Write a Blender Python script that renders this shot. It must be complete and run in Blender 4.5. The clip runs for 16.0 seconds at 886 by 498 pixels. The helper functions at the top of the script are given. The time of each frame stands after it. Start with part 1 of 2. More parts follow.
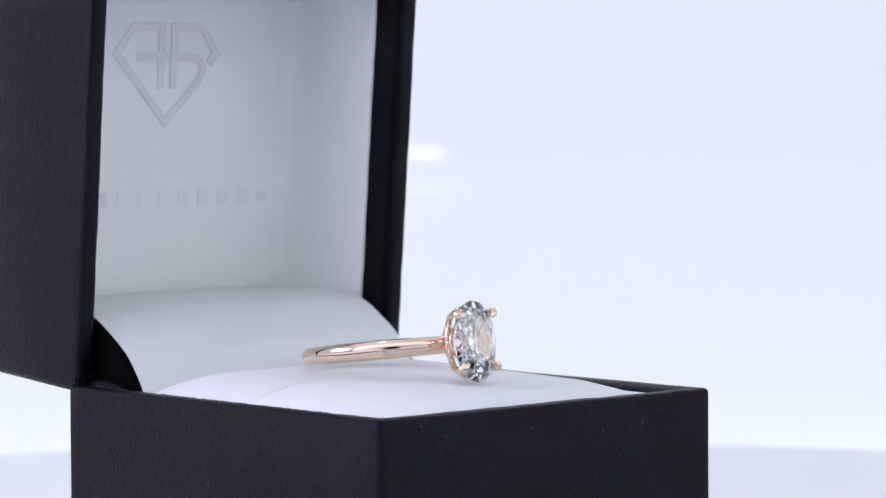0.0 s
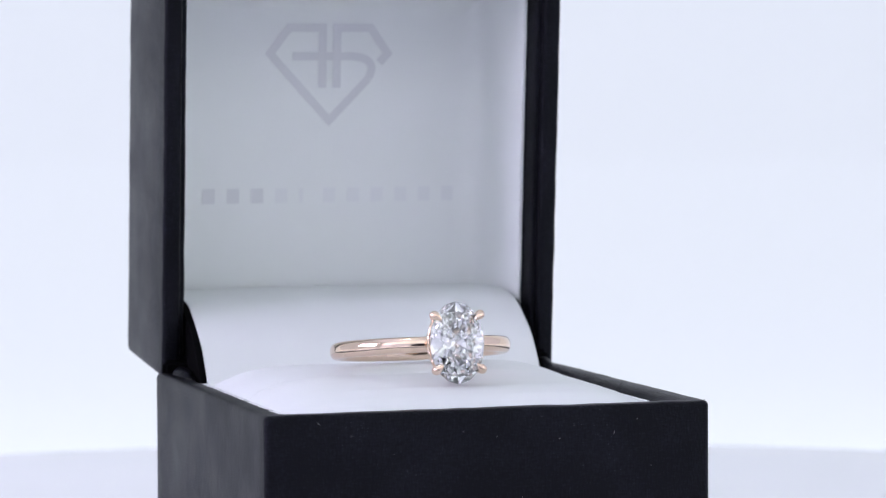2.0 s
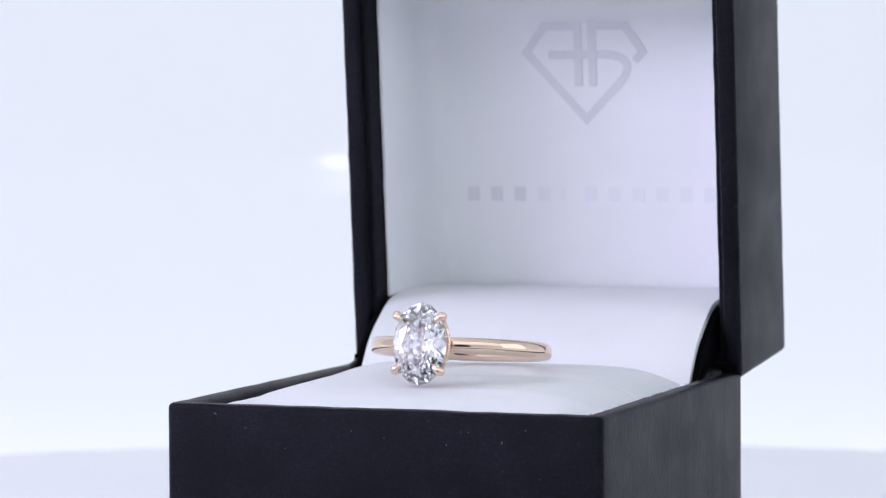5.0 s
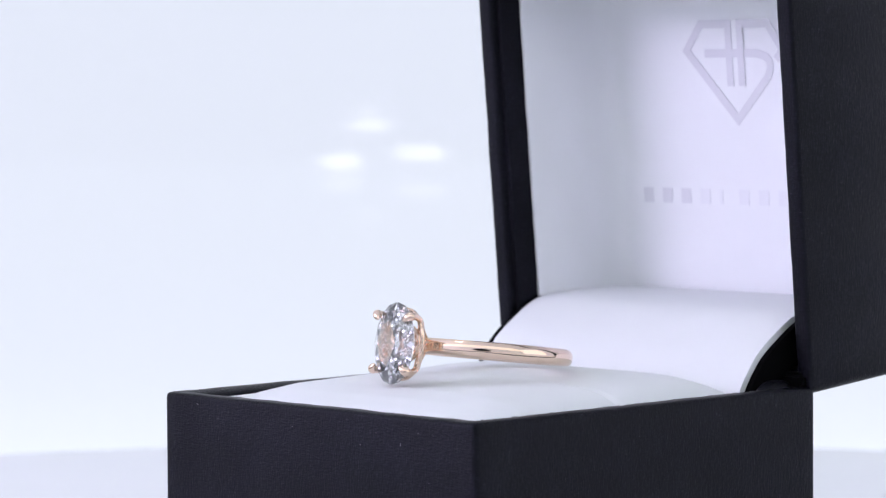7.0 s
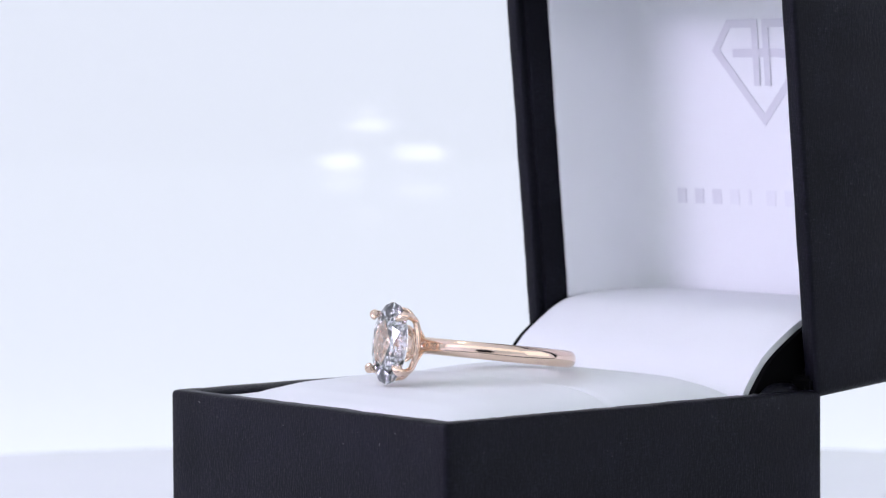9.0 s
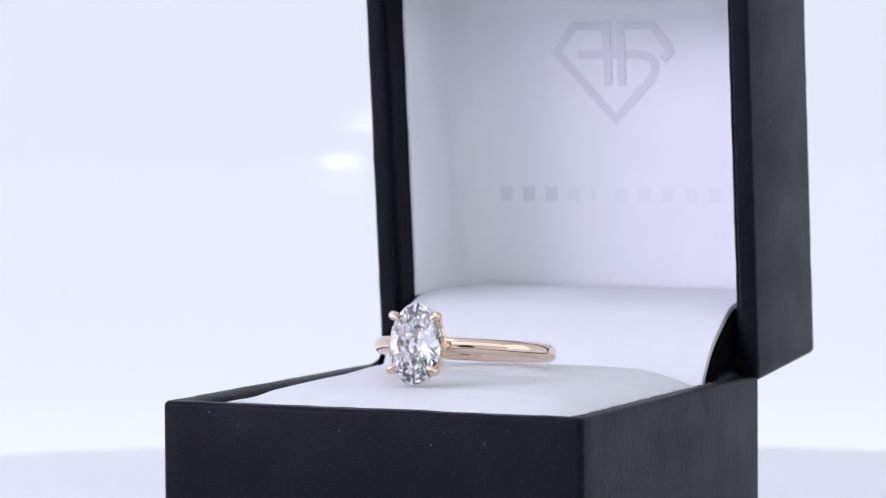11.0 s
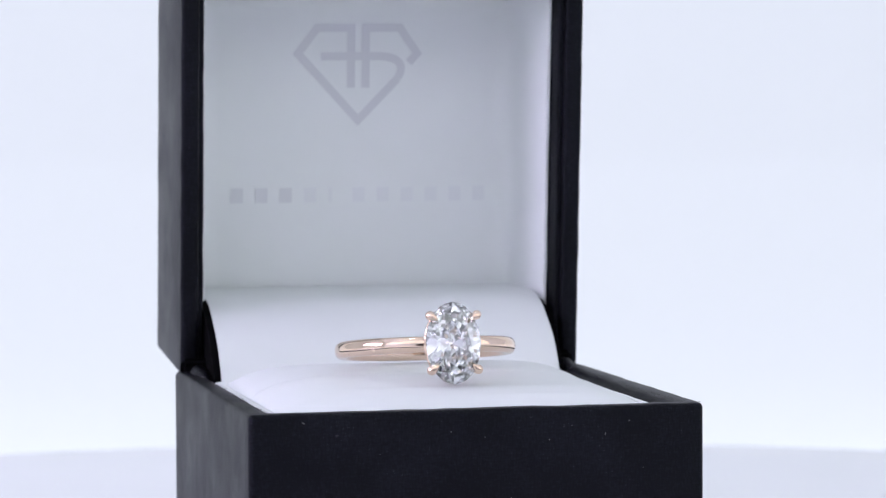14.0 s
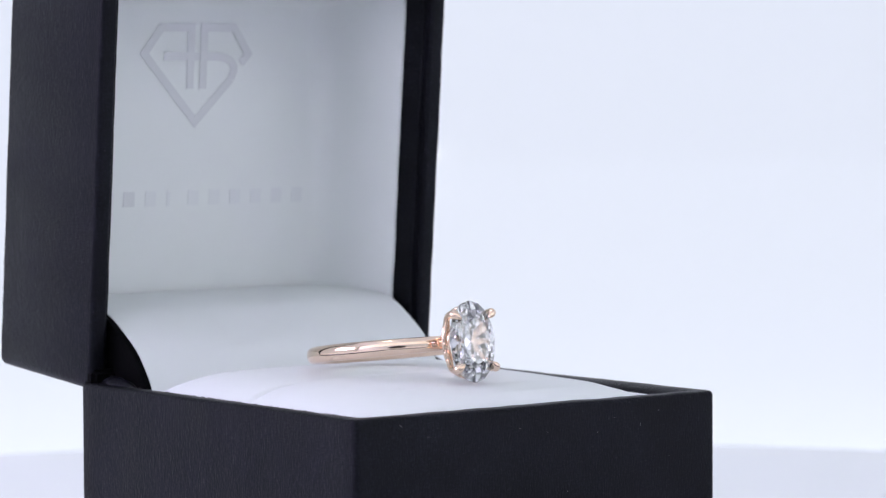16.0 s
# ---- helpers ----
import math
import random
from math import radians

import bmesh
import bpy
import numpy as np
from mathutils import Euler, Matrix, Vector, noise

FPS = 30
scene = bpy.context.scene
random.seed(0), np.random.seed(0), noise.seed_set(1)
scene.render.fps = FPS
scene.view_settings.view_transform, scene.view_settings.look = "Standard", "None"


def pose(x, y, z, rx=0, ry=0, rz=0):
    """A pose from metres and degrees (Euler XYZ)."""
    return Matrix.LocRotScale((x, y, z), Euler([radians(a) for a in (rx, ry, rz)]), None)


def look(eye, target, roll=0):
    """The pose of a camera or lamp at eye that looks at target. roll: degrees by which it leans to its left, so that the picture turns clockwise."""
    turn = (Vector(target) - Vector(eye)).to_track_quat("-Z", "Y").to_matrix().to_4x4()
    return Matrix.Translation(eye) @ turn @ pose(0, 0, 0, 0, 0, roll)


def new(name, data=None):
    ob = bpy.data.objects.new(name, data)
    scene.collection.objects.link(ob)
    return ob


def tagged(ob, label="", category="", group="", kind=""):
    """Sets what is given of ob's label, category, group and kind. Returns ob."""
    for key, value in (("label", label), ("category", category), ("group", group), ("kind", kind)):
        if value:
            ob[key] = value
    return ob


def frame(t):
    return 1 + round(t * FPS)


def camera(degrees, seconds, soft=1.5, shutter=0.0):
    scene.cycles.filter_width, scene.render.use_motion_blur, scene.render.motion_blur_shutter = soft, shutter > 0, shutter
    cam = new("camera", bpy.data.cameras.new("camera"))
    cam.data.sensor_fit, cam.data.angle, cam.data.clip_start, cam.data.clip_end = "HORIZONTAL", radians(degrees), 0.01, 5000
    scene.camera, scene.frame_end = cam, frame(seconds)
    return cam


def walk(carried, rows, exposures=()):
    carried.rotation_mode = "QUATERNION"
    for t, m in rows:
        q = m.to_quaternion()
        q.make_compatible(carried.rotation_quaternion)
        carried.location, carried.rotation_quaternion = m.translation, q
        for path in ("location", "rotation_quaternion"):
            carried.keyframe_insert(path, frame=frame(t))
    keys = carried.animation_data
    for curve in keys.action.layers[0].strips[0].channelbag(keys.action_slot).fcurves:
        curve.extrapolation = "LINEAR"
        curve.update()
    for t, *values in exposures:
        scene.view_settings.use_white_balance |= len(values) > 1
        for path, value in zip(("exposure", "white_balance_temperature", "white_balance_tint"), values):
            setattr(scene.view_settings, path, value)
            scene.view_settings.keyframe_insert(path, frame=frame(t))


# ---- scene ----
cam = camera(15.413, 16.0, soft=1.2)
cam.data.dof.use_dof = True
cam.data.dof.focus_distance = 0.365
cam.data.dof.aperture_fstop = 54.0
EYE = (0.0, -0.37108, 0.06275)
PITCH, YAW, ROLL = -2.981, 0.349, -0.298
eye_pose = pose(*EYE, 90 + PITCH, 0, -YAW) @ pose(0, 0, 0, 0, 0, ROLL)
walk(cam, [(0.0, eye_pose), (16.0, eye_pose)], exposures=[(0.0, 0.0), (16.0, 0.0)])

# ---- light ----
world = bpy.data.worlds.new("studio_dark")
world.use_nodes = True
world.node_tree.nodes["Background"].inputs[0].default_value = (0.5, 0.55, 0.65, 1)
world.node_tree.nodes["Background"].inputs[1].default_value = 0.02
scene.world = world
scene.cycles.max_bounces = 24
scene.cycles.transmission_bounces = 24
scene.cycles.glossy_bounces = 8
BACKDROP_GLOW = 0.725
TOP_GLOW = 25.0
LEFT_GLOW = 16.0
FRONT_GLOW = 0.53
RIGHT_GLOW = 0.7
LED_GLOW = 4.5

# the turning angle of the table, degrees at seconds
TURN = [(0.0, 41.9), (0.5, 35.3), (1.0, 29.1), (1.5, 22.9), (2.0, 16.62), (2.5, 10.37), (3.0, 4.1), (3.5, -2.1),
        (4.0, -8.33), (4.5, -14.58), (5.0, -20.9), (5.25, -24.1), (5.5, -27.3), (6.0, -33.6), (6.5, -39.9),
        (7.0, -46.15), (7.5, -52.4), (7.8, -56.15), (8.0, -58.65), (8.1, -59.9), (8.18, -60.85), (8.26, -60.9),
        (8.35, -59.8), (8.5, -57.85), (9.0, -51.35), (9.5, -44.85), (10.0, -38.35), (10.3, -34.5), (10.5, -31.9),
        (11.0, -25.4), (11.5, -18.98), (12.0, -12.53), (12.5, -6.2), (13.0, 0.05), (13.5, 6.28), (14.0, 12.42),
        (14.5, 18.6), (15.0, 24.8), (15.5, 30.9), (16.0, 37.0)]

# ---- materials ----


def principled(name, color, rough=0.5, metal=0.0):
    m = bpy.data.materials.new(name)
    m.use_nodes = True
    b = m.node_tree.nodes["Principled BSDF"]
    b.inputs["Base Color"].default_value = (*color, 1)
    b.inputs["Roughness"].default_value = rough
    b.inputs["Metallic"].default_value = metal
    return m, m.node_tree, b


def noise_node(nt, scale, stretch=(1, 1, 1), detail=3.0):
    co = nt.nodes.new("ShaderNodeTexCoord")
    mp = nt.nodes.new("ShaderNodeMapping")
    mp.inputs["Scale"].default_value = stretch
    no = nt.nodes.new("ShaderNodeTexNoise")
    no.inputs["Scale"].default_value = scale
    no.inputs["Detail"].default_value = detail
    nt.links.new(co.outputs["Object"], mp.inputs["Vector"])
    nt.links.new(mp.outputs["Vector"], no.inputs["Vector"])
    return no.outputs["Fac"]


def ramp(nt, fac, c0, c1, p0=0.3, p1=0.7):
    r = nt.nodes.new("ShaderNodeValToRGB")
    r.color_ramp.elements[0].position, r.color_ramp.elements[0].color = p0, (*c0, 1)
    r.color_ramp.elements[1].position, r.color_ramp.elements[1].color = p1, (*c1, 1)
    nt.links.new(fac, r.inputs["Fac"])
    return r.outputs["Color"]


def maths(nt, op, a, b):
    n = nt.nodes.new("ShaderNodeMath")
    n.operation = op
    for i, v in enumerate((a, b)):
        if isinstance(v, (int, float)):
            n.inputs[i].default_value = v
        else:
            nt.links.new(v, n.inputs[i])
    return n.outputs[0]


def bump(nt, b, height, strength, distance):
    n = nt.nodes.new("ShaderNodeBump")
    n.inputs["Strength"].default_value = strength
    n.inputs["Distance"].default_value = distance
    nt.links.new(height, n.inputs["Height"])
    nt.links.new(n.outputs["Normal"], b.inputs["Normal"])


def leatherette(name, dark, light, rough):
    m, nt, b = principled(name, dark, rough)
    weft = noise_node(nt, 1300, (1, 1, 3.5), 2)
    warp = noise_node(nt, 1300, (3.5, 3.5, 1), 2)
    weave = maths(nt, "MULTIPLY", weft, warp)
    cloud = noise_node(nt, 160, detail=6)
    patch = noise_node(nt, 60, (1, 1, 2), 3)
    mix = maths(nt, "ADD", maths(nt, "MULTIPLY", weave, 0.9), maths(nt, "MULTIPLY", cloud, 0.5))
    tone = ramp(nt, mix, dark, light, 0.42, 0.66)
    fleck = tone.node.color_ramp.elements.new(0.74)
    fleck.color = (0.03, 0.03, 0.036, 1)
    nt.links.new(tone, b.inputs["Base Color"])
    rough_out = maths(nt, "ADD", maths(nt, "MULTIPLY", maths(nt, "ADD", cloud, patch), 0.2), rough - 0.2)
    nt.links.new(rough_out, b.inputs["Roughness"])
    b.inputs["Specular IOR Level"].default_value = 0.145
    b.inputs["Specular Tint"].default_value = (0.84, 0.87, 1.0, 1)
    bump(nt, b, weave, 0.4, 0.00028)
    return m


LEATHER = leatherette("navy_black_leatherette", (0.001, 0.001, 0.0026), (0.0062, 0.0064, 0.0105), 0.44)
LEATHER_IN, nt, b = principled("black_flock", (0.0015, 0.0015, 0.002), 0.95)
b.inputs["Specular IOR Level"].default_value = 0.05
bump(nt, b, noise_node(nt, 1800, detail=3), 0.5, 0.0001)


def white_fabric(name, color, rough=0.75, grain=0.25):
    m, nt, b = principled(name, color, rough)
    cloud = noise_node(nt, 90, detail=4)
    nt.links.new(ramp(nt, cloud, tuple(c * 0.965 for c in color), color), b.inputs["Base Color"])
    bump(nt, b, noise_node(nt, 2600, detail=2), grain, 0.00006)
    return m


PAD = white_fabric("white_nubuck_paper", (0.70, 0.735, 0.73))
LINING = white_fabric("white_satin_lining", (0.78, 0.81, 0.81), 0.5, 0.15)
PRINT, _, _b = principled("silver_foil_print", (0.62, 0.635, 0.66), 0.42, 0.22)
PRINT_PALE, _, _b = principled("pale_silver_print", (0.735, 0.76, 0.775), 0.42, 0.1)
PRINT_MID, _, _b = principled("mid_silver_print", (0.665, 0.685, 0.705), 0.42, 0.18)
WORN, _, _b = principled("worn_leatherette_grain", (0.085, 0.082, 0.088), 0.6)
LINT, _, _b = principled("pale_lint", (0.13, 0.13, 0.145), 0.9)

GOLD, nt, b = principled("polished_rose_gold", (0.83, 0.645, 0.51), 0.09, 1.0)
bump(nt, b, noise_node(nt, 1500, detail=2), 0.03, 0.00002)

STONE = bpy.data.materials.new("clear_diamond")
STONE.use_nodes = True
nt = STONE.node_tree
nt.nodes.remove(nt.nodes["Principled BSDF"])
gl = nt.nodes.new("ShaderNodeBsdfGlass")
gl.inputs["IOR"].default_value = 2.417
gl.inputs["Roughness"].default_value = 0.0
gl.inputs["Color"].default_value = (0.995, 0.997, 1.0, 1)
nt.links.new(gl.outputs[0], nt.nodes["Material Output"].inputs["Surface"])


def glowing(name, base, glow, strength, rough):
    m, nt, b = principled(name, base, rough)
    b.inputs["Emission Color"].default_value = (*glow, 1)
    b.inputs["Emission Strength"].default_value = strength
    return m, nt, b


# backdrop brightness is emission put into the sheet, with no lamp behind it
SWEEP, nt, b = glowing("self_glowing_white_acrylic", (0.17, 0.175, 0.185), (0.83, 0.885, 1.0), BACKDROP_GLOW, 0.06)
DISC, nt, b = principled("white_turntable_acrylic", (0.86, 0.88, 0.9), 0.22)
nt.links.new(ramp(nt, noise_node(nt, 12, detail=4), (0.84, 0.86, 0.89), (0.88, 0.90, 0.92)), b.inputs["Base Color"])
BOOTH, nt, b = principled("white_booth_panel", (0.75, 0.76, 0.78), 0.6)
nt.links.new(ramp(nt, noise_node(nt, 8, detail=4), (0.72, 0.73, 0.75), (0.78, 0.79, 0.80)), b.inputs["Base Color"])
ROOM, nt, b = principled("dim_studio_wall", (0.06, 0.06, 0.07), 0.8)
nt.links.new(ramp(nt, noise_node(nt, 5, detail=4), (0.05, 0.05, 0.06), (0.075, 0.075, 0.085)), b.inputs["Base Color"])
TOP_LIGHT, _, _b = glowing("top_led_diffuser", (0.8, 0.8, 0.8), (0.98, 1.0, 0.84), TOP_GLOW, 0.5)
LEFT_LIGHT, _, _b = glowing("violet_white_led_diffuser", (0.8, 0.8, 0.8), (0.78, 0.67, 1.0), LEFT_GLOW, 0.5)
FRONT_LIGHT, _, _b = glowing("neutral_led_diffuser", (0.8, 0.8, 0.8), (0.92, 1.0, 0.93), FRONT_GLOW, 0.5)
RIGHT_LIGHT, _, _b = glowing("soft_white_led_diffuser", (0.8, 0.8, 0.8), (0.95, 1.0, 0.95), RIGHT_GLOW, 0.5)
LED, _, _b = glowing("led_emitter", (0.8, 0.8, 0.8), (1.0, 0.99, 0.97), LED_GLOW, 0.5)
FRAME, _, _b = principled("grey_aluminium", (0.5, 0.5, 0.52), 0.4, 0.8)

# ---- building helpers (millimetres in, metres out) ----
MM = 0.001


def part(name, bm, material, parent=None, label="", offset=(0, 0, 0), smooth=True):
    bmesh.ops.translate(bm, verts=bm.verts, vec=Vector(offset))
    bmesh.ops.scale(bm, verts=bm.verts, vec=(MM, MM, MM))
    bmesh.ops.recalc_face_normals(bm, faces=bm.faces)
    me = bpy.data.meshes.new(name)
    bm.to_mesh(me)
    bm.free()
    me.materials.append(material)
    if smooth:
        me.shade_smooth()
        me.set_sharp_from_angle(angle=radians(40))
    ob = new(name, me)
    ob.parent = parent
    if label:
        tagged(ob, label)
    return ob


def loop_rect(x0, x1, y0, y1, r, n=5, m=30):
    pts = []
    for cx, cy, a0 in ((x1 - r, y0 + r, -90), (x1 - r, y1 - r, 0), (x0 + r, y1 - r, 90), (x0 + r, y0 + r, 180)):
        for i in range(n + 1):
            a = radians(a0 + 90 * i / n)
            pts.append((cx + r * math.cos(a), cy + r * math.sin(a)))
    full = []
    for i, p in enumerate(pts):
        q = pts[(i + 1) % len(pts)]
        k = m if i % (n + 1) == n else 1
        full += [(p[0] + (q[0] - p[0]) * j / k, p[1] + (q[1] - p[1]) * j / k) for j in range(k)]
    return full


def tray(x0, x1, y0, y1, profile, r, wobble=0.10):
    """A rounded-corner tray: profile rows of (inset, z), from the outer bottom over the rim to the inner floor."""
    bm = bmesh.new()
    rings = []
    for ins, z in profile:
        rr = max(r - ins, 0.35)
        rings.append([bm.verts.new((x, y, z)) for x, y in loop_rect(x0 + ins, x1 - ins, y0 + ins, y1 - ins, rr)])
    for a, c in zip(rings, rings[1:]):
        for i in range(len(a)):
            j = (i + 1) % len(a)
            bm.faces.new((a[i], a[j], c[j], c[i]))
    bm.faces.new(rings[0][::-1])
    bm.faces.new(rings[-1])
    for v in bm.verts:
        v.co += wobble * (noise.noise_vector(v.co * 0.35) * 0.7 + noise.noise_vector(v.co * 1.3) * 0.3)
    return bm


def rim(ins0, ins1, z, r=0.7):
    """Profile rows over a rounded rim between two insets."""
    rows = []
    for i in range(5):
        a = radians(90 * i / 4)
        rows.append((ins0 + r * (1 - math.cos(a)), z - r * (1 - math.sin(a))))
    for i in range(5):
        a = radians(90 - 90 * i / 4)
        rows.append((ins1 - r * (1 - math.cos(a)), z - r * (1 - math.sin(a))))
    return rows


def catmull(pts, n=8):
    pts = [Vector(p) for p in pts]
    ext = [pts[0] * 2 - pts[1]] + pts + [pts[-1] * 2 - pts[-2]]
    out = []
    for i in range(1, len(ext) - 2):
        p0, p1, p2, p3 = ext[i - 1:i + 3]
        for k in range(n):
            t = k / n
            out.append(0.5 * (2 * p1 + (p2 - p0) * t + (2 * p0 - 5 * p1 + 4 * p2 - p3) * t * t
                              + (3 * p1 - p0 - 3 * p2 + p3) * t ** 3))
    out.append(pts[-1])
    return out


def tube(bm, path, radii, seg=12, closed=False, squash=1.0):
    rings = []
    n = len(path)
    side = None
    for i, p in enumerate(path):
        a = path[(i - 1) % n] if closed or i else p
        c = path[(i + 1) % n] if closed or i < n - 1 else p
        d = (c - a).normalized()
        if side is None:
            side = d.orthogonal().normalized()
        side = (side - d * side.dot(d)).normalized()
        up = d.cross(side)
        rr = radii[i] if isinstance(radii, (list, tuple)) else radii
        rings.append([bm.verts.new(p + rr * (math.cos(2 * math.pi * k / seg) * side
                                             + squash * math.sin(2 * math.pi * k / seg) * up)) for k in range(seg)])
    pairs = list(zip(rings, rings[1:]))
    if closed:
        pairs.append((rings[-1], rings[0]))
    for a, c in pairs:
        for k in range(seg):
            j = (k + 1) % seg
            bm.faces.new((a[k], a[j], c[j], c[k]))
    if not closed:
        bm.faces.new(rings[0][::-1])
        bm.faces.new(rings[-1])


def slab(bm, x0, x1, y0, y1, z0, z1):
    m = Matrix.LocRotScale(((x0 + x1) / 2, (y0 + y1) / 2, (z0 + z1) / 2), None, (x1 - x0, y1 - y0, z1 - z0))
    bmesh.ops.create_cube(bm, size=1, matrix=m)


# ---- the booth ----


def build_booth():
    # floor and curved backdrop in one sheet that glows by itself
    bm = bmesh.new()
    prof = [(-420, -12)] + [(i * 20 - 310, -12) for i in range(0, 26)]
    prof += [(200 + 250 * math.sin(radians(a)), -12 + 250 * (1 - math.cos(radians(a)))) for a in range(1, 91, 1)]
    prof += [(450, 300), (450, 420), (450, 560)]
    rows = []
    for y, z in prof:
        rows.append([bm.verts.new((x, y, z)) for x in (-550, -275, 0, 275, 550)])
    for a, c in zip(rows, rows[1:]):
        for k in range(4):
            bm.faces.new((a[k], a[k + 1], c[k + 1], c[k]))
    geom = bmesh.ops.extrude_face_region(bm, geom=bm.faces[:])
    for v in geom["geom"]:
        if isinstance(v, bmesh.types.BMVert):
            v.co += Vector((0, 6, -6))
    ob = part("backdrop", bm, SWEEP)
    tagged(ob, "seamless self-glowing white acrylic backdrop curving up from the floor", "backdrop", kind="structure")
    # booth side walls, ceiling and front panel with a round opening for the lens
    for name, x0, x1 in (("wall_left", -570, -556), ("wall_right", 556, 570)):
        bm = bmesh.new()
        slab(bm, x0, x1, -430, 470, -30, 560)
        tagged(part(name, bm, BOOTH), "white side panel of the photo booth", "wall", kind="structure")
    bm = bmesh.new()
    slab(bm, -570, 570, -430, 470, 562, 576)
    tagged(part("ceiling", bm, BOOTH), "white top panel of the photo booth", "ceiling", kind="structure")
    bm = bmesh.new()
    n, hole = 48, 88.0
    for yy in (-430, -420):
        ring_in = [bm.verts.new((hole * math.cos(2 * math.pi * k / n), yy, 62 + hole * math.sin(2 * math.pi * k / n))) for k in range(n)]
        ring_out = []
        for k in range(n):
            dx, dz = math.cos(2 * math.pi * k / n), math.sin(2 * math.pi * k / n)
            t = min(556 / max(abs(dx), 1e-6), (498 if dz > 0 else 92) / max(abs(dz), 1e-6))
            ring_out.append(bm.verts.new((dx * t, yy, 62 + dz * t)))
        for k in range(n):
            j = (k + 1) % n
            bm.faces.new((ring_in[k], ring_in[j], ring_out[j], ring_out[k]))
    bm.verts.ensure_lookup_table()
    for k in range(n):
        j = (k + 1) % n
        bm.faces.new([bm.verts[i] for i in (k, j, 2 * n + j, 2 * n + k)])
        bm.faces.new([bm.verts[i] for i in (n + k, n + j, 3 * n + j, 3 * n + k)])
    tagged(part("wall_front", bm, BOOTH, smooth=False), "white front panel of the booth with a round lens opening", "wall", kind="structure")
    # dim studio around
    bm = bmesh.new()
    slab(bm, -1500, 1500, -1600, 1400, -760, -740)
    tagged(part("floor", bm, ROOM), "dim grey studio floor under the booth", "floor", kind="structure")
    bm = bmesh.new()
    slab(bm, -1500, 1500, -1600, 1400, 1500, 1520)
    tagged(part("ceiling_studio", bm, ROOM), "dim grey studio ceiling", "ceiling", kind="structure")
    for name, x0, x1, y0, y1 in (("wall_south", -1500, 1500, -1620, -1600), ("wall_north", -1500, 1500, 1400, 1420),
                                 ("wall_west", -1520, -1500, -1620, 1420), ("wall_east", 1500, 1520, -1620, 1420)):
        bm = bmesh.new()
        slab(bm, x0, x1, y0, y1, -740, 1500)
        tagged(part(name, bm, ROOM), "dim grey studio wall", "wall", kind="structure")
    bm = bmesh.new()
    slab(bm, -570, 570, -430, 470, -60, -32)
    tagged(part("floor_booth", bm, BOOTH), "white base board of the photo booth", "floor", kind="structure")


def build_panel(label, diffuser_mat, sx, sy, m):
    """A flat LED panel facing its local -z."""
    root = new("studio_light")
    root.matrix_world = m
    bm = bmesh.new()
    slab(bm, -sx / 2, sx / 2, -sy / 2, sy / 2, 0, 3)
    part("diffuser", bm, diffuser_mat, root)
    for x0, x1, y0, y1 in ((-sx / 2 - 10, -sx / 2, -sy / 2 - 10, sy / 2 + 10), (sx / 2, sx / 2 + 10, -sy / 2 - 10, sy / 2 + 10),
                           (-sx / 2, sx / 2, -sy / 2 - 10, -sy / 2), (-sx / 2, sx / 2, sy / 2, sy / 2 + 10)):
        bm = bmesh.new()
        slab(bm, x0, x1, y0, y1, -2, 12)
        part("frame", bm, FRAME, root)
    return tagged(root, label, "studio light", "booth lights")


def build_leds():
    for x, y, w, d in ((-29.4, 439.4, 8, 7), (-19.0, 407.5, 8, 4), (-20.0, 396.0, 4, 2), (-0.6, 431.6, 10, 6)):
        root = new("led_lamp")
        root.matrix_world = pose(x * MM, y * MM, 0.5)
        bm = bmesh.new()
        bmesh.ops.create_uvsphere(bm, u_segments=20, v_segments=10, radius=1)
        bmesh.ops.scale(bm, verts=bm.verts, vec=(w, d, 2.5))
        part("emitter", bm, LED, root)
        bm = bmesh.new()
        slab(bm, -w - 2, w + 2, -d - 2, d + 2, 2, 6)
        slab(bm, -1.5, 1.5, -1.5, 1.5, 6, 62)
        part("holder", bm, FRAME, root)
        tagged(root, "small round white led lamp under the booth top", "lamp", "booth leds")


def build_turntable():
    bm = bmesh.new()
    prof = [(0.0, -10), (190, -10), (192.2, -9), (193, -7.5), (193, -2), (192.6, -0.8), (191.5, 0), (0.0, 0)]
    n = 160
    rings = []
    for r, z in prof[1:-1]:
        rings.append([bm.verts.new((r * math.cos(2 * math.pi * k / n), r * math.sin(2 * math.pi * k / n), z)) for k in range(n)])
    for a, c in zip(rings, rings[1:]):
        for k in range(n):
            bm.faces.new((a[k], a[(k + 1) % n], c[(k + 1) % n], c[k]))
    bm.faces.new(rings[0][::-1])
    bm.faces.new(rings[-1])
    root = new("turntable")
    part("platter", bm, DISC, root)
    bm = bmesh.new()
    bmesh.ops.create_cone(bm, cap_ends=True, segments=48, radius1=60, radius2=60, depth=2, matrix=Matrix.Translation((0, 0, -11)))
    part("foot", bm, DISC, root)
    return tagged(root, "round white acrylic turntable under the ring box", "turntable")


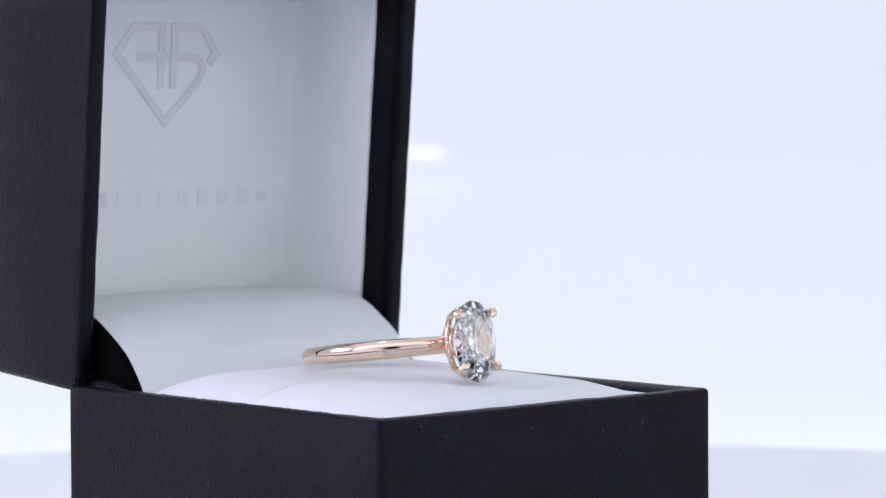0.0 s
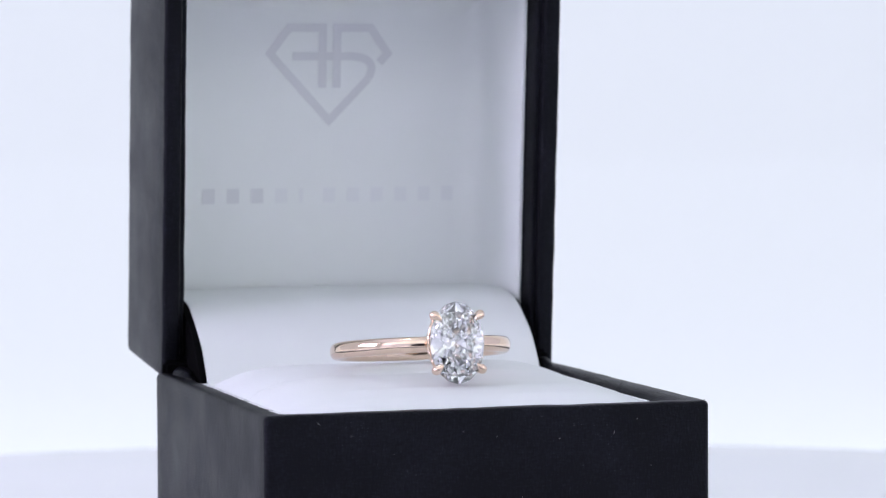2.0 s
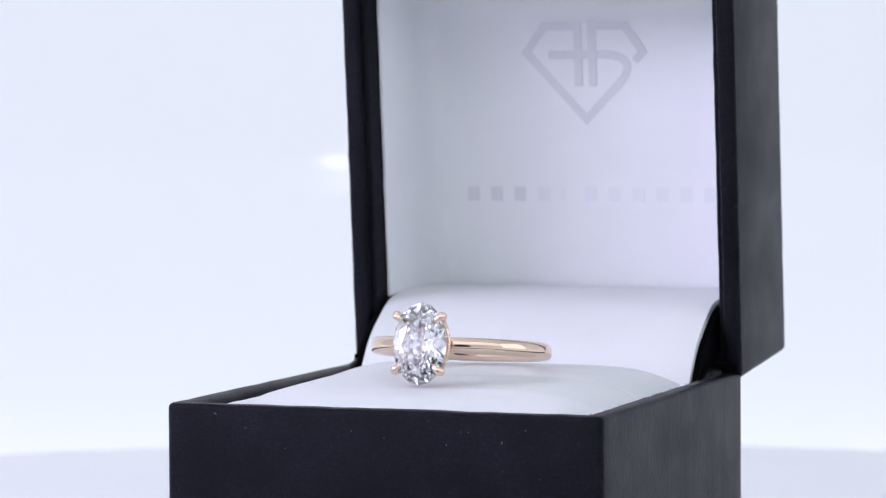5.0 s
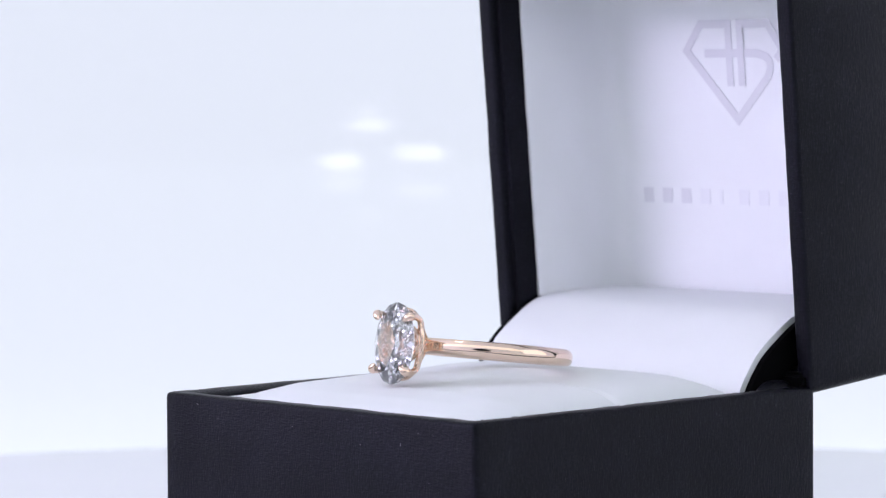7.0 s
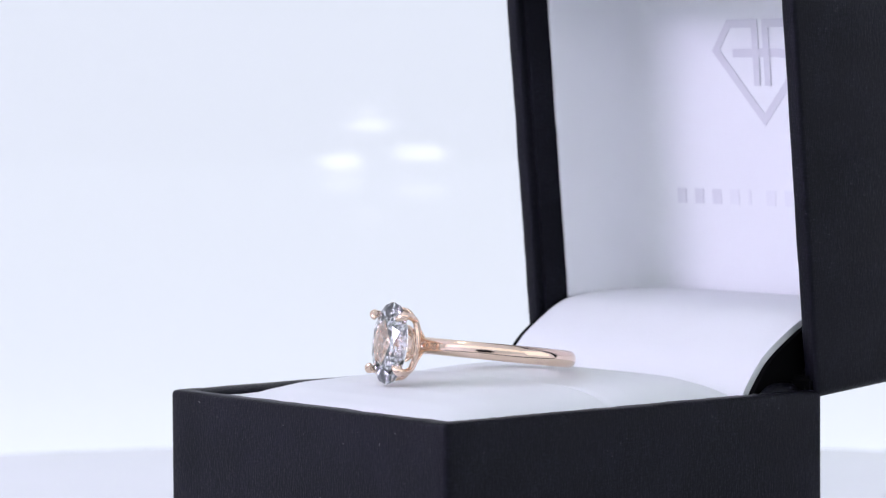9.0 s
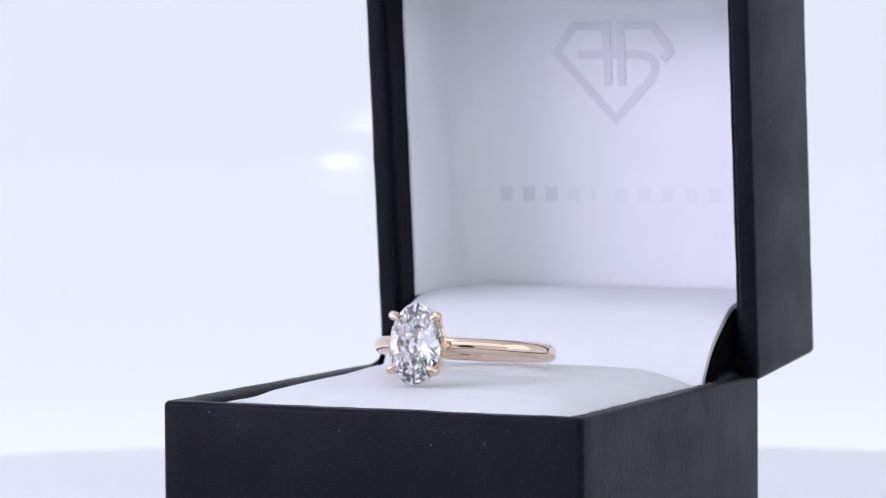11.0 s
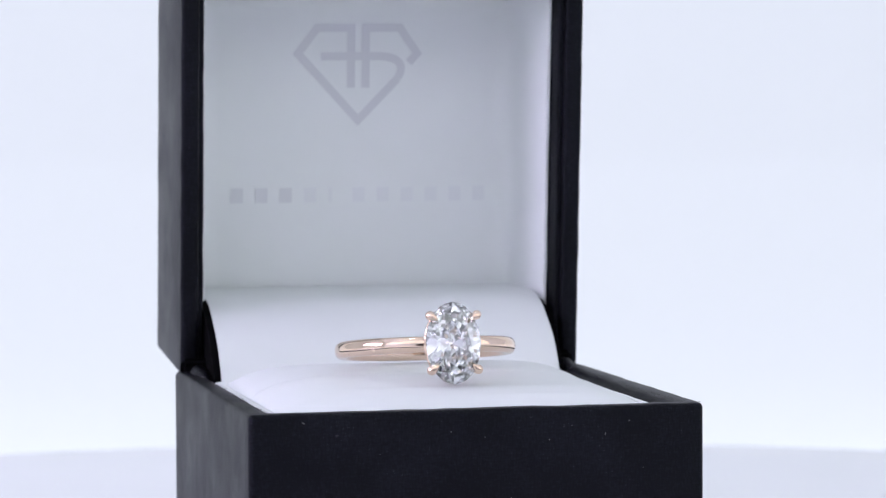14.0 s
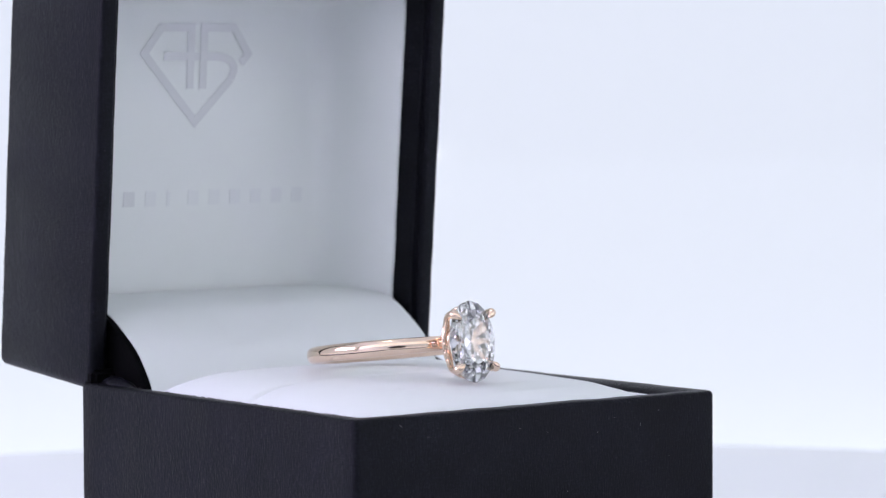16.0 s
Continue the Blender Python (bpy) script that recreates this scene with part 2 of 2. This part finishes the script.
# ---- the ring box ----
X0, X1, Y0, Y1, TOP = -23.35, 27.4, -18.95, 36.49, 27.0
BOX = Vector(((X0 + X1) / 2, (Y0 + Y1) / 2, 0.0))
LEAN = radians(5.0)
LINT_SPOTS = [(-1.2, 24.6, 0.09, 0.09), (2.6, 23.95, 0.06, 0.06), (9.8, 23.45, 0.09, 0.09), (18.8, 25.3, 0.10, 0.09), (12.3, 24.9, 0.06, 0.06),
              (5.5, 17.2, 0.08, 0.08), (16.1, 23.9, 0.05, 0.28), (-17.4, 26.0, 0.05, 0.3),
              (-9.0, 22.4, 0.05, 0.05), (20.4, 20.1, 0.05, 0.05)]
HINGE = Vector((2.42, 35.55, 26.1))
LID_W, LID_H, LID_D = 50.35, 50.5, 21.6


def lid_matrix():
    """From lid space (x across, y up the lid, z from its back to its opening) to the box."""
    s, c = math.sin(LEAN), math.cos(LEAN)
    m = Matrix(((1, 0, 0, 0), (0, -s, -c, 0), (0, c, -s, 0), (0, 0, 0, 1)))
    return Matrix.Translation(HINGE + LID_D * Vector((0, c, s))) @ m


RISER = [(27.4, 25.2), (27.9, 27.0), (30.0, 29.9), (31.6, 31.4), (33.8, 32.9), (36.5, 34.5), (39.0, 35.35),
         (43.0, 35.8), (48.0, 35.98), (52.9, 36.1)]


CUSHION_X, CUSHION_W = 2.15, 42.0


def cushion_height(x, y):
    """Two padded halves that meet in a slot, the rear one rolling down towards the hinge."""
    ys = (-15.4, -13.5, -10.5, -6.5, 0.0, 5.0, 7.4, 8.0, 8.3, 8.8, 9.4, 12.0, 16.0, 20.0, 24.0, 26.5, 28.0, 31.0)
    zs = (25.9, 26.9, 27.7, 28.3, 28.5, 28.6, 28.62, 28.5, 27.6, 27.6, 28.25, 28.6, 28.85, 28.9, 28.55, 27.8, 26.9, 25.6)
    z = float(np.interp(y, ys, zs))
    e = abs(x - CUSHION_X) / (CUSHION_W / 2 + 0.15)
    crown, power = (5.0, 0.65) if y < 8.55 else (6.0, 0.7)
    return 25.4 + (z - 25.4) * max(0.0, 1 - e ** crown) ** power


def stroke(bm, pts, width, z):
    """A flat ribbon of even width along a polyline, with mitred corners, slightly raised."""
    pts = [Vector(p) for p in pts]
    left, right = [], []
    for i, p in enumerate(pts):
        d0 = (p - pts[i - 1]).normalized() if i else (pts[1] - p).normalized()
        d1 = (pts[i + 1] - p).normalized() if i < len(pts) - 1 else d0
        n0, n1 = Vector((-d0.y, d0.x)), Vector((-d1.y, d1.x))
        nn = (n0 + n1).normalized()
        k = min(1 / max(nn.dot(n0), 0.3), 2.2)
        left.append(p + nn * width / 2 * k)
        right.append(p - nn * width / 2 * k)
    lo = [[bm.verts.new((q.x, q.y, zz)) for q in left + right[::-1]] for zz in (z - 0.03, z + 0.03)]
    n = len(lo[0])
    for i in range(n):
        j = (i + 1) % n
        bm.faces.new((lo[0][i], lo[0][j], lo[1][j], lo[1][i]))
    m = len(pts)
    for ring, rev in ((lo[0], True), (lo[1], False)):
        for i in range(m - 1):
            f = (ring[i], ring[i + 1], ring[n - 2 - i], ring[n - 1 - i])
            bm.faces.new(f[::-1] if rev else f)


def build_box():
    root = new("ring_box")
    off = -BOX
    prof = [(1.0, 0.0), (0.3, 0.25), (0.0, 0.9)] + rim(0.0, 2.2, TOP, 0.55)[:6]
    prof += [(1.9, TOP - 0.05), (2.5, TOP - 0.2), (3.0, TOP - 0.5), (3.25, TOP - 0.9), (3.35, TOP - 1.5), (3.4, 3.0)]
    base = part("base", tray(X0, X1, Y0, Y1, prof, 0.7), LEATHER, root, "navy black leatherette base", off)
    # lint and scuffs on the front face
    bm = bmesh.new()
    for x, z, w, h in LINT_SPOTS:
        m = Matrix.LocRotScale((x, Y0 - 0.02, z), Euler((0, 0.6 * x, 0)), (w * 0.8, 0.04, h * 0.8))
        bmesh.ops.create_icosphere(bm, subdivisions=1, radius=1, matrix=m)
    tagged(part("lint", bm, LINT, base, "pale lint specks on the leatherette", off), kind="stuff")
    # worn grain along the top edges
    bm = bmesh.new()
    rng = random.Random(7)
    for i in range(420):
        u = rng.random()
        if i < 180:
            x, y, z = X1 - rng.uniform(0.6, 2.6), Y0 + 0.8 + 48 * u, TOP - 0.03
        elif i < 360:
            x, y, z = X0 + rng.uniform(0.6, 2.6), Y0 + 0.8 + 48 * u, TOP - 0.03
        else:
            x, y, z = X0 + (X1 - X0) * u, Y0 + rng.uniform(0.6, 1.6), TOP - 0.03
        z -= 0.09 * max(0.0, min(x - X0, X1 - x, y - Y0) - 1.8)
        grain = rng.uniform(0.04, 0.13)
        m = Matrix.LocRotScale((x, y, z), Euler((0, 0, rng.uniform(0, 3))), (grain, grain * rng.uniform(0.8, 2.5), 0.035))
        bmesh.ops.create_icosphere(bm, subdivisions=1, radius=1, matrix=m)
    tagged(part("rim_wear", bm, WORN, base, "grey worn grain on the leatherette rim", off), kind="stuff")
    # white inner liner
    prof = [(3.55, 4.0), (3.55, TOP - 1.3)] + rim(3.55, 4.55, TOP - 0.7, 0.35) + [(4.55, TOP - 2), (4.55, 5.0)]
    part("liner", tray(X0, X1, Y0, Y1 - 5, prof, 1.1), LINING, base, "white card liner inside the rim", off)
    # cushion
    bm = bmesh.new()
    nx, ny = 64, 150
    top, low = [], []
    for j in range(ny + 1):
        y = -14.2 + 45.0 * j / ny
        xs = [CUSHION_X + CUSHION_W * (i / nx - 0.5) for i in range(nx + 1)]
        top.append([bm.verts.new((x, y, cushion_height(x, y))) for x in xs])
    for a, c in zip(top, top[1:]):
        for i in range(nx):
            bm.faces.new((a[i], a[i + 1], c[i + 1], c[i]))
    edge = [v for v in top[0]] + [r[-1] for r in top[1:]] + [v for v in reversed(top[-1][:-1])] + [r[0] for r in reversed(top[1:-1])]
    skirt = [bm.verts.new((v.co.x, v.co.y, 8.0)) for v in edge]
    for i in range(len(edge)):
        j = (i + 1) % len(edge)
        bm.faces.new((edge[j], edge[i], skirt[i], skirt[j]))
    bm.faces.new(skirt)
    part("cushion", bm, PAD, base, "padded white ring cushion with a slot", off)
    # hinge roll: a bent white card with thickness
    bm = bmesh.new()
    pr = [(p.y, p.z) for p in catmull([(0, y, z) for y, z in RISER], 5)]
    xs = [-18.9 + (23.3 + 18.9) * i / 12 for i in range(13)]
    outer = [[bm.verts.new((x, y, z)) for x in xs] for y, z in pr]
    inner = []
    for i, (y, z) in enumerate(pr):
        a, c = pr[max(i - 1, 0)], pr[min(i + 1, len(pr) - 1)]
        d = Vector((c[0] - a[0], c[1] - a[1])).normalized()
        inner.append([bm.verts.new((x, y + d.y * 0.9, z - d.x * 0.9)) for x in xs])
    for rows in (outer, inner):
        for a, c in zip(rows, rows[1:]):
            for i in range(12):
                bm.faces.new((a[i], a[i + 1], c[i + 1], c[i]))
    for k in (0, 12):
        for i in range(len(pr) - 1):
            bm.faces.new((outer[i][k], outer[i + 1][k], inner[i + 1][k], inner[i][k]))
    for r in (0, len(pr) - 1):
        for i in range(12):
            bm.faces.new((outer[r][i], outer[r][i + 1], inner[r][i + 1], inner[r][i]))
    part("hinge_roll", bm, PAD, root, "curved white card rising from cushion to lid", off)
    # dark gusset panels at both ends of the hinge roll
    for xa, xb, inset in ((-19.75, -18.93, 0.05), (23.35, 24.1, 0.55)):
        bm = bmesh.new()
        prof2 = [(y + inset, z - inset) for y, z in pr if y < 47] + [(47, 30.0), (36.0, 28.4), (36.0, 22.0), (28.2, 22.0)]
        aa = [bm.verts.new((xa, y, z)) for y, z in prof2]
        cc = [bm.verts.new((xb, y, z)) for y, z in prof2]
        for i in range(len(aa)):
            j = (i + 1) % len(aa)
            bm.faces.new((aa[i], aa[j], cc[j], cc[i]))
        bm.faces.new(aa)
        bm.faces.new(cc[::-1])
        part("gusset", bm, LEATHER_IN, root, "black folded hinge gusset", off)
    # folds of the leatherette where the gussets tuck into the base
    for fx in (X0 + 2.5, X1 - 2.5):
        bm = bmesh.new()
        bmesh.ops.create_uvsphere(bm, u_segments=24, v_segments=12, radius=1,
                                  matrix=Matrix.LocRotScale((fx, 31.8, 26.5), Euler((0.1, 0, 0.08)), (1.1, 3.4, 1.35)))
        for v in bm.verts:
            v.co += 0.18 * noise.noise_vector(v.co * 0.9)
        part("hinge_fold", bm, LEATHER, root, "tucked leatherette fold at the hinge", off)
    bm = bmesh.new()
    slab(bm, X0 + 0.6, X1 - 0.6, 34.6, 36.9, 22.0, 28.6)
    bmesh.ops.bevel(bm, geom=bm.edges[:], offset=0.5, segments=3, affect="EDGES")
    part("spine", bm, LEATHER_IN, root, "black leatherette hinge spine", off)
    # lid
    lm = Matrix.Translation(off) @ lid_matrix()
    w = LID_W / 2
    prof = [(0.9, 0.0), (0.25, 0.25), (0.0, 0.9)] + rim(0.0, 2.2, LID_D, 0.5) + [(2.2, LID_D - 0.8), (2.3, LID_D - 1.0)]
    prof += [(2.75, LID_D - 1.0), (2.9, LID_D - 1.2), (2.9, 0.5)]
    bm = tray(-w, w, 0, LID_H, prof, 1.0)
    bmesh.ops.transform(bm, matrix=lm, verts=bm.verts)
    lid = part("lid", bm, LEATHER, root, "open navy black leatherette lid")
    d = LID_D - 4.2
    prof = [(2.95, 0.6), (2.95, d - 0.3), (3.1, d), (3.4, d), (3.6, d - 0.3), (4.3, 7.5), (4.7, 5.0), (5.4, 3.7), (6.4, 3.05), (7.6, 2.9)]
    bm = tray(-w, w, 0, LID_H, prof, 1.2)
    bmesh.ops.transform(bm, matrix=lm, verts=bm.verts)
    part("lid_lining", bm, LINING, lid, "white satin lining of the lid")
    # printed emblem and bars on the lining
    e, cx = 2.97, 0.4
    hook = [(p.x, p.y) for p in catmull([(0.6, 37.25, 0), (3.4, 37.2, 0), (5.0, 36.7, 0), (5.6, 35.7, 0), (5.2, 34.4, 0)], 5)]
    for i, pts in enumerate((((-0.95, 33.2), (-0.95, 40.9), (-5.4, 40.9), (-7.9, 37.6), (0, 29.0), (5.2, 34.4)),
                             [(-4.9, 37.25)] + hook,
                             ((0.95, 33.2), (0.95, 40.9), (5.4, 40.9), (7.7, 37.6), (6.6, 36.4)))):
        bm = bmesh.new()
        stroke(bm, [(cx + x, y + 0.85) for x, y in pts], 1.05, e + 0.02 * i)
        bmesh.ops.transform(bm, matrix=lm, verts=bm.verts)
        part("emblem_stroke", bm, PRINT, lid, "silver grey printed gem outline", smooth=False)
    for i in range(11):
        xx = -16.1 + 33.4 * i / 10.5
        bm = bmesh.new()
        slab(bm, xx, xx + (0.5 if i == 4 else 1.6), 19.25, 21.15, e - 0.03, e + 0.03)
        bmesh.ops.transform(bm, matrix=lm, verts=bm.verts)
        part("print_bar", bm, PRINT_MID if i < 3 else PRINT_PALE, lid, smooth=False)
    return tagged(root, "navy black leatherette ring box standing open, white lined", "ring box")


# ---- the ring ----
RING = Vector((1.82, 7.5, 31.5))
RING_TILT = -7.5


def brilliant():
    """An oval brilliant: table, stars, kites and halves on the crown, mains and lower halves on the pavilion."""
    bm = bmesh.new()
    sx, sz, gy = 3.17, 4.65, -14.05
    rt, ht, hg, rm = 0.57, 0.92, 0.07, 0.80
    hm = ht + (hg - ht) * (rm * math.cos(math.pi / 8) - rt) / (1 - rt)
    deep, rp = 2.5, 0.25

    def v(r, a, h):
        return bm.verts.new((sx * r * math.cos(a) + 0.18, gy - h, sz * r * math.sin(a) - 0.15))
    q = math.pi / 8
    tv = [v(rt, 2 * k * q, ht) for k in range(8)]
    mv = [v(rm, (2 * k + 1) * q, hm) for k in range(8)]
    gu = [v(1.0, k * q, hg) for k in range(16)]
    gd = [v(1.0, k * q, -hg) for k in range(16)]
    pv = [v(rp, (2 * k + 1) * q, -hg - deep * (1 - rp * math.cos(q))) for k in range(8)]
    culet = v(0.0, 0.0, -hg - deep)
    bm.faces.new(tv)
    for k in range(8):
        n = (k + 1) % 8
        bm.faces.new((tv[k], tv[n], mv[k]))
        bm.faces.new((tv[k], mv[k], gu[2 * k], mv[k - 1]))
        bm.faces.new((mv[k], gu[2 * k], gu[2 * k + 1]))
        bm.faces.new((mv[k], gu[2 * k + 1], gu[(2 * k + 2) % 16]))
        bm.faces.new((culet, pv[k - 1], gd[2 * k], pv[k]))
        bm.faces.new((pv[k], gd[2 * k], gd[2 * k + 1]))
        bm.faces.new((pv[k], gd[2 * k + 1], gd[(2 * k + 2) % 16]))
    for k in range(16):
        n = (k + 1) % 16
        bm.faces.new((gu[k], gu[n], gd[n], gd[k]))
    return bm


def build_ring():
    root = new("engagement_ring")
    # shank: a rounded band, slimmer towards the head
    bm = bmesh.new()
    n, seg = 144, 20
    rings = []
    for i in range(n):
        a = 2 * math.pi * i / n
        near = max(0.0, math.cos(a + math.pi / 2))          # 1 at the head
        hw = 0.98 - 0.10 * near ** 3
        th = 0.80 - 0.10 * near ** 2
        rc = 10.5 - th
        row = []
        for k in range(seg):
            f = 2 * math.pi * k / seg
            cf, sf = math.cos(f), math.sin(f)
            p = 0.95 if cf > 0 else 0.5
            dr = th * math.copysign(abs(cf) ** p, cf)
            dz = hw * math.copysign(abs(sf) ** (0.9 if cf > 0 else 0.6), sf)
            r = rc + dr
            row.append(bm.verts.new((r * math.cos(a), r * math.sin(a), dz)))
        rings.append(row)
    for i in range(n):
        a, c = rings[i], rings[(i + 1) % n]
        for k in range(seg):
            j = (k + 1) % seg
            bm.faces.new((a[k], a[j], c[j], c[k]))
    part("shank", bm, GOLD, root, "polished rose gold band")
    head = bmesh.new()
    ell = [Vector((0.18 + 1.55 * math.cos(2 * math.pi * k / 48), -11.75, 1.85 * math.sin(2 * math.pi * k / 48))) for k in range(48)]
    tube(head, ell, 0.24, 10, closed=True)
    tube(head, catmull([(0.0, -9.8, 0), (0.05, -10.5, 0), (0.1, -10.95, 0)], 4), [0.85, 0.82, 0.8, 0.78, 0.76, 0.74, 0.72, 0.68, 0.6], 16)
    basket = part("gallery", head, GOLD, root, "rose gold basket under the stone")
    rail = bmesh.new()
    oval = [(0.18 + 2.8 * math.cos(2 * math.pi * k / 72), 3.85 * math.sin(2 * math.pi * k / 72) - 0.12) for k in range(72)]
    tube(rail, [Vector((x, -12.4, z)) for x, z in oval], 0.27, 10, closed=True)
    part("rail", rail, GOLD, basket, "oval rose gold rail below the girdle")
    beads = bmesh.new()
    for x, z in oval[::3]:
        bmesh.ops.create_icosphere(beads, subdivisions=2, radius=0.21, matrix=Matrix.Translation((x * 1.03, -12.62, z * 1.03)))
    part("beading", beads, GOLD, basket, "fine beaded edge along the rail")
    for sx in (-1, 1):
        arch = bmesh.new()
        tube(arch, catmull([(0.18 + sx * 2.0, -12.3, 2.5), (0.15 + sx * 1.5, -11.2, 0.9), (0.15 + sx * 1.3, -10.9, 0),
                            (0.15 + sx * 1.5, -11.2, -0.9), (0.18 + sx * 2.0, -12.3, -2.6)], 6), 0.24, 10)
        part("arch", arch, GOLD, basket)
    for sx in (-1, 1):
        for sz in (-1, 1):
            pr = bmesh.new()
            path = catmull([(0.08 + sx * 0.3, -9.6, sz * 0.6), (0.1 + sx * 1.0, -10.9, sz * 1.6), (0.18 + sx * 2.0, -12.3, sz * 2.7),
                            (0.18 + sx * 2.6, -13.55, sz * 3.1), (0.18 + sx * 2.72, -14.25, sz * 3.12), (0.18 + sx * 2.5, -14.72, sz * 2.95),
                            (0.18 + sx * 1.95, -14.98, sz * 2.5)], 6)
            path = [q + Vector((0, 0, -0.12 * min(1, max(0, (-q.y - 10) / 3)))) for q in path]
            m = len(path)
            rad = []
            for i in range(m):
                u = i / (m - 1)
                r = 0.46 - 0.10 * math.sin(math.pi * min(u / 0.8, 1))
                if u > 0.62:
                    r = 0.41 + 0.13 * math.sin(math.pi * (u - 0.62) / 0.26) if u < 0.88 else 0.41 * math.sqrt(max(0.02, (1 - u) / 0.12))
                rad.append(r)
            tube(pr, path, rad, 12)
            part("prong", pr, GOLD, root)
    part("oval_stone", brilliant(), STONE, root, "clear oval brilliant cut diamond", smooth=False)
    return tagged(root, "rose gold solitaire ring with oval diamond lying on cushion", "ring")


build_booth()
build_panel("compact neutral white led panel above the turntable", TOP_LIGHT, 40, 40, pose(-0.09, 0.02, 0.50))
build_panel("violet white led panel beside the turntable", LEFT_LIGHT, 280, 170, look((-0.54, -0.16, 0.23), (0, -0.16, 0.23)))
build_panel("broad neutral white led panel above the lens", FRONT_LIGHT, 1070, 365, look((0, -0.405, 0.366), (0, 0.0, 0.366)))
build_panel("neutral white led panel beside the lens", RIGHT_LIGHT, 400, 360, look((0.54, -0.20, 0.21), (0, -0.20, 0.21)))
build_leds()
turntable = build_turntable()
ring_box = build_box()
ring = build_ring()


def motions():
    box_rows, ring_rows, table_rows = [], [], []
    for t, a in TURN:
        spin = pose(0, 0, 0, 0, 0, a)
        table_rows.append((t, spin))
        box_rows.append((t, spin @ Matrix.Translation(BOX * MM)))
        ring_rows.append((t, spin @ Matrix.Translation(RING * MM) @ pose(0, 0, 0, RING_TILT)))
    walk(turntable, table_rows)
    walk(ring_box, box_rows)
    walk(ring, ring_rows)


motions()
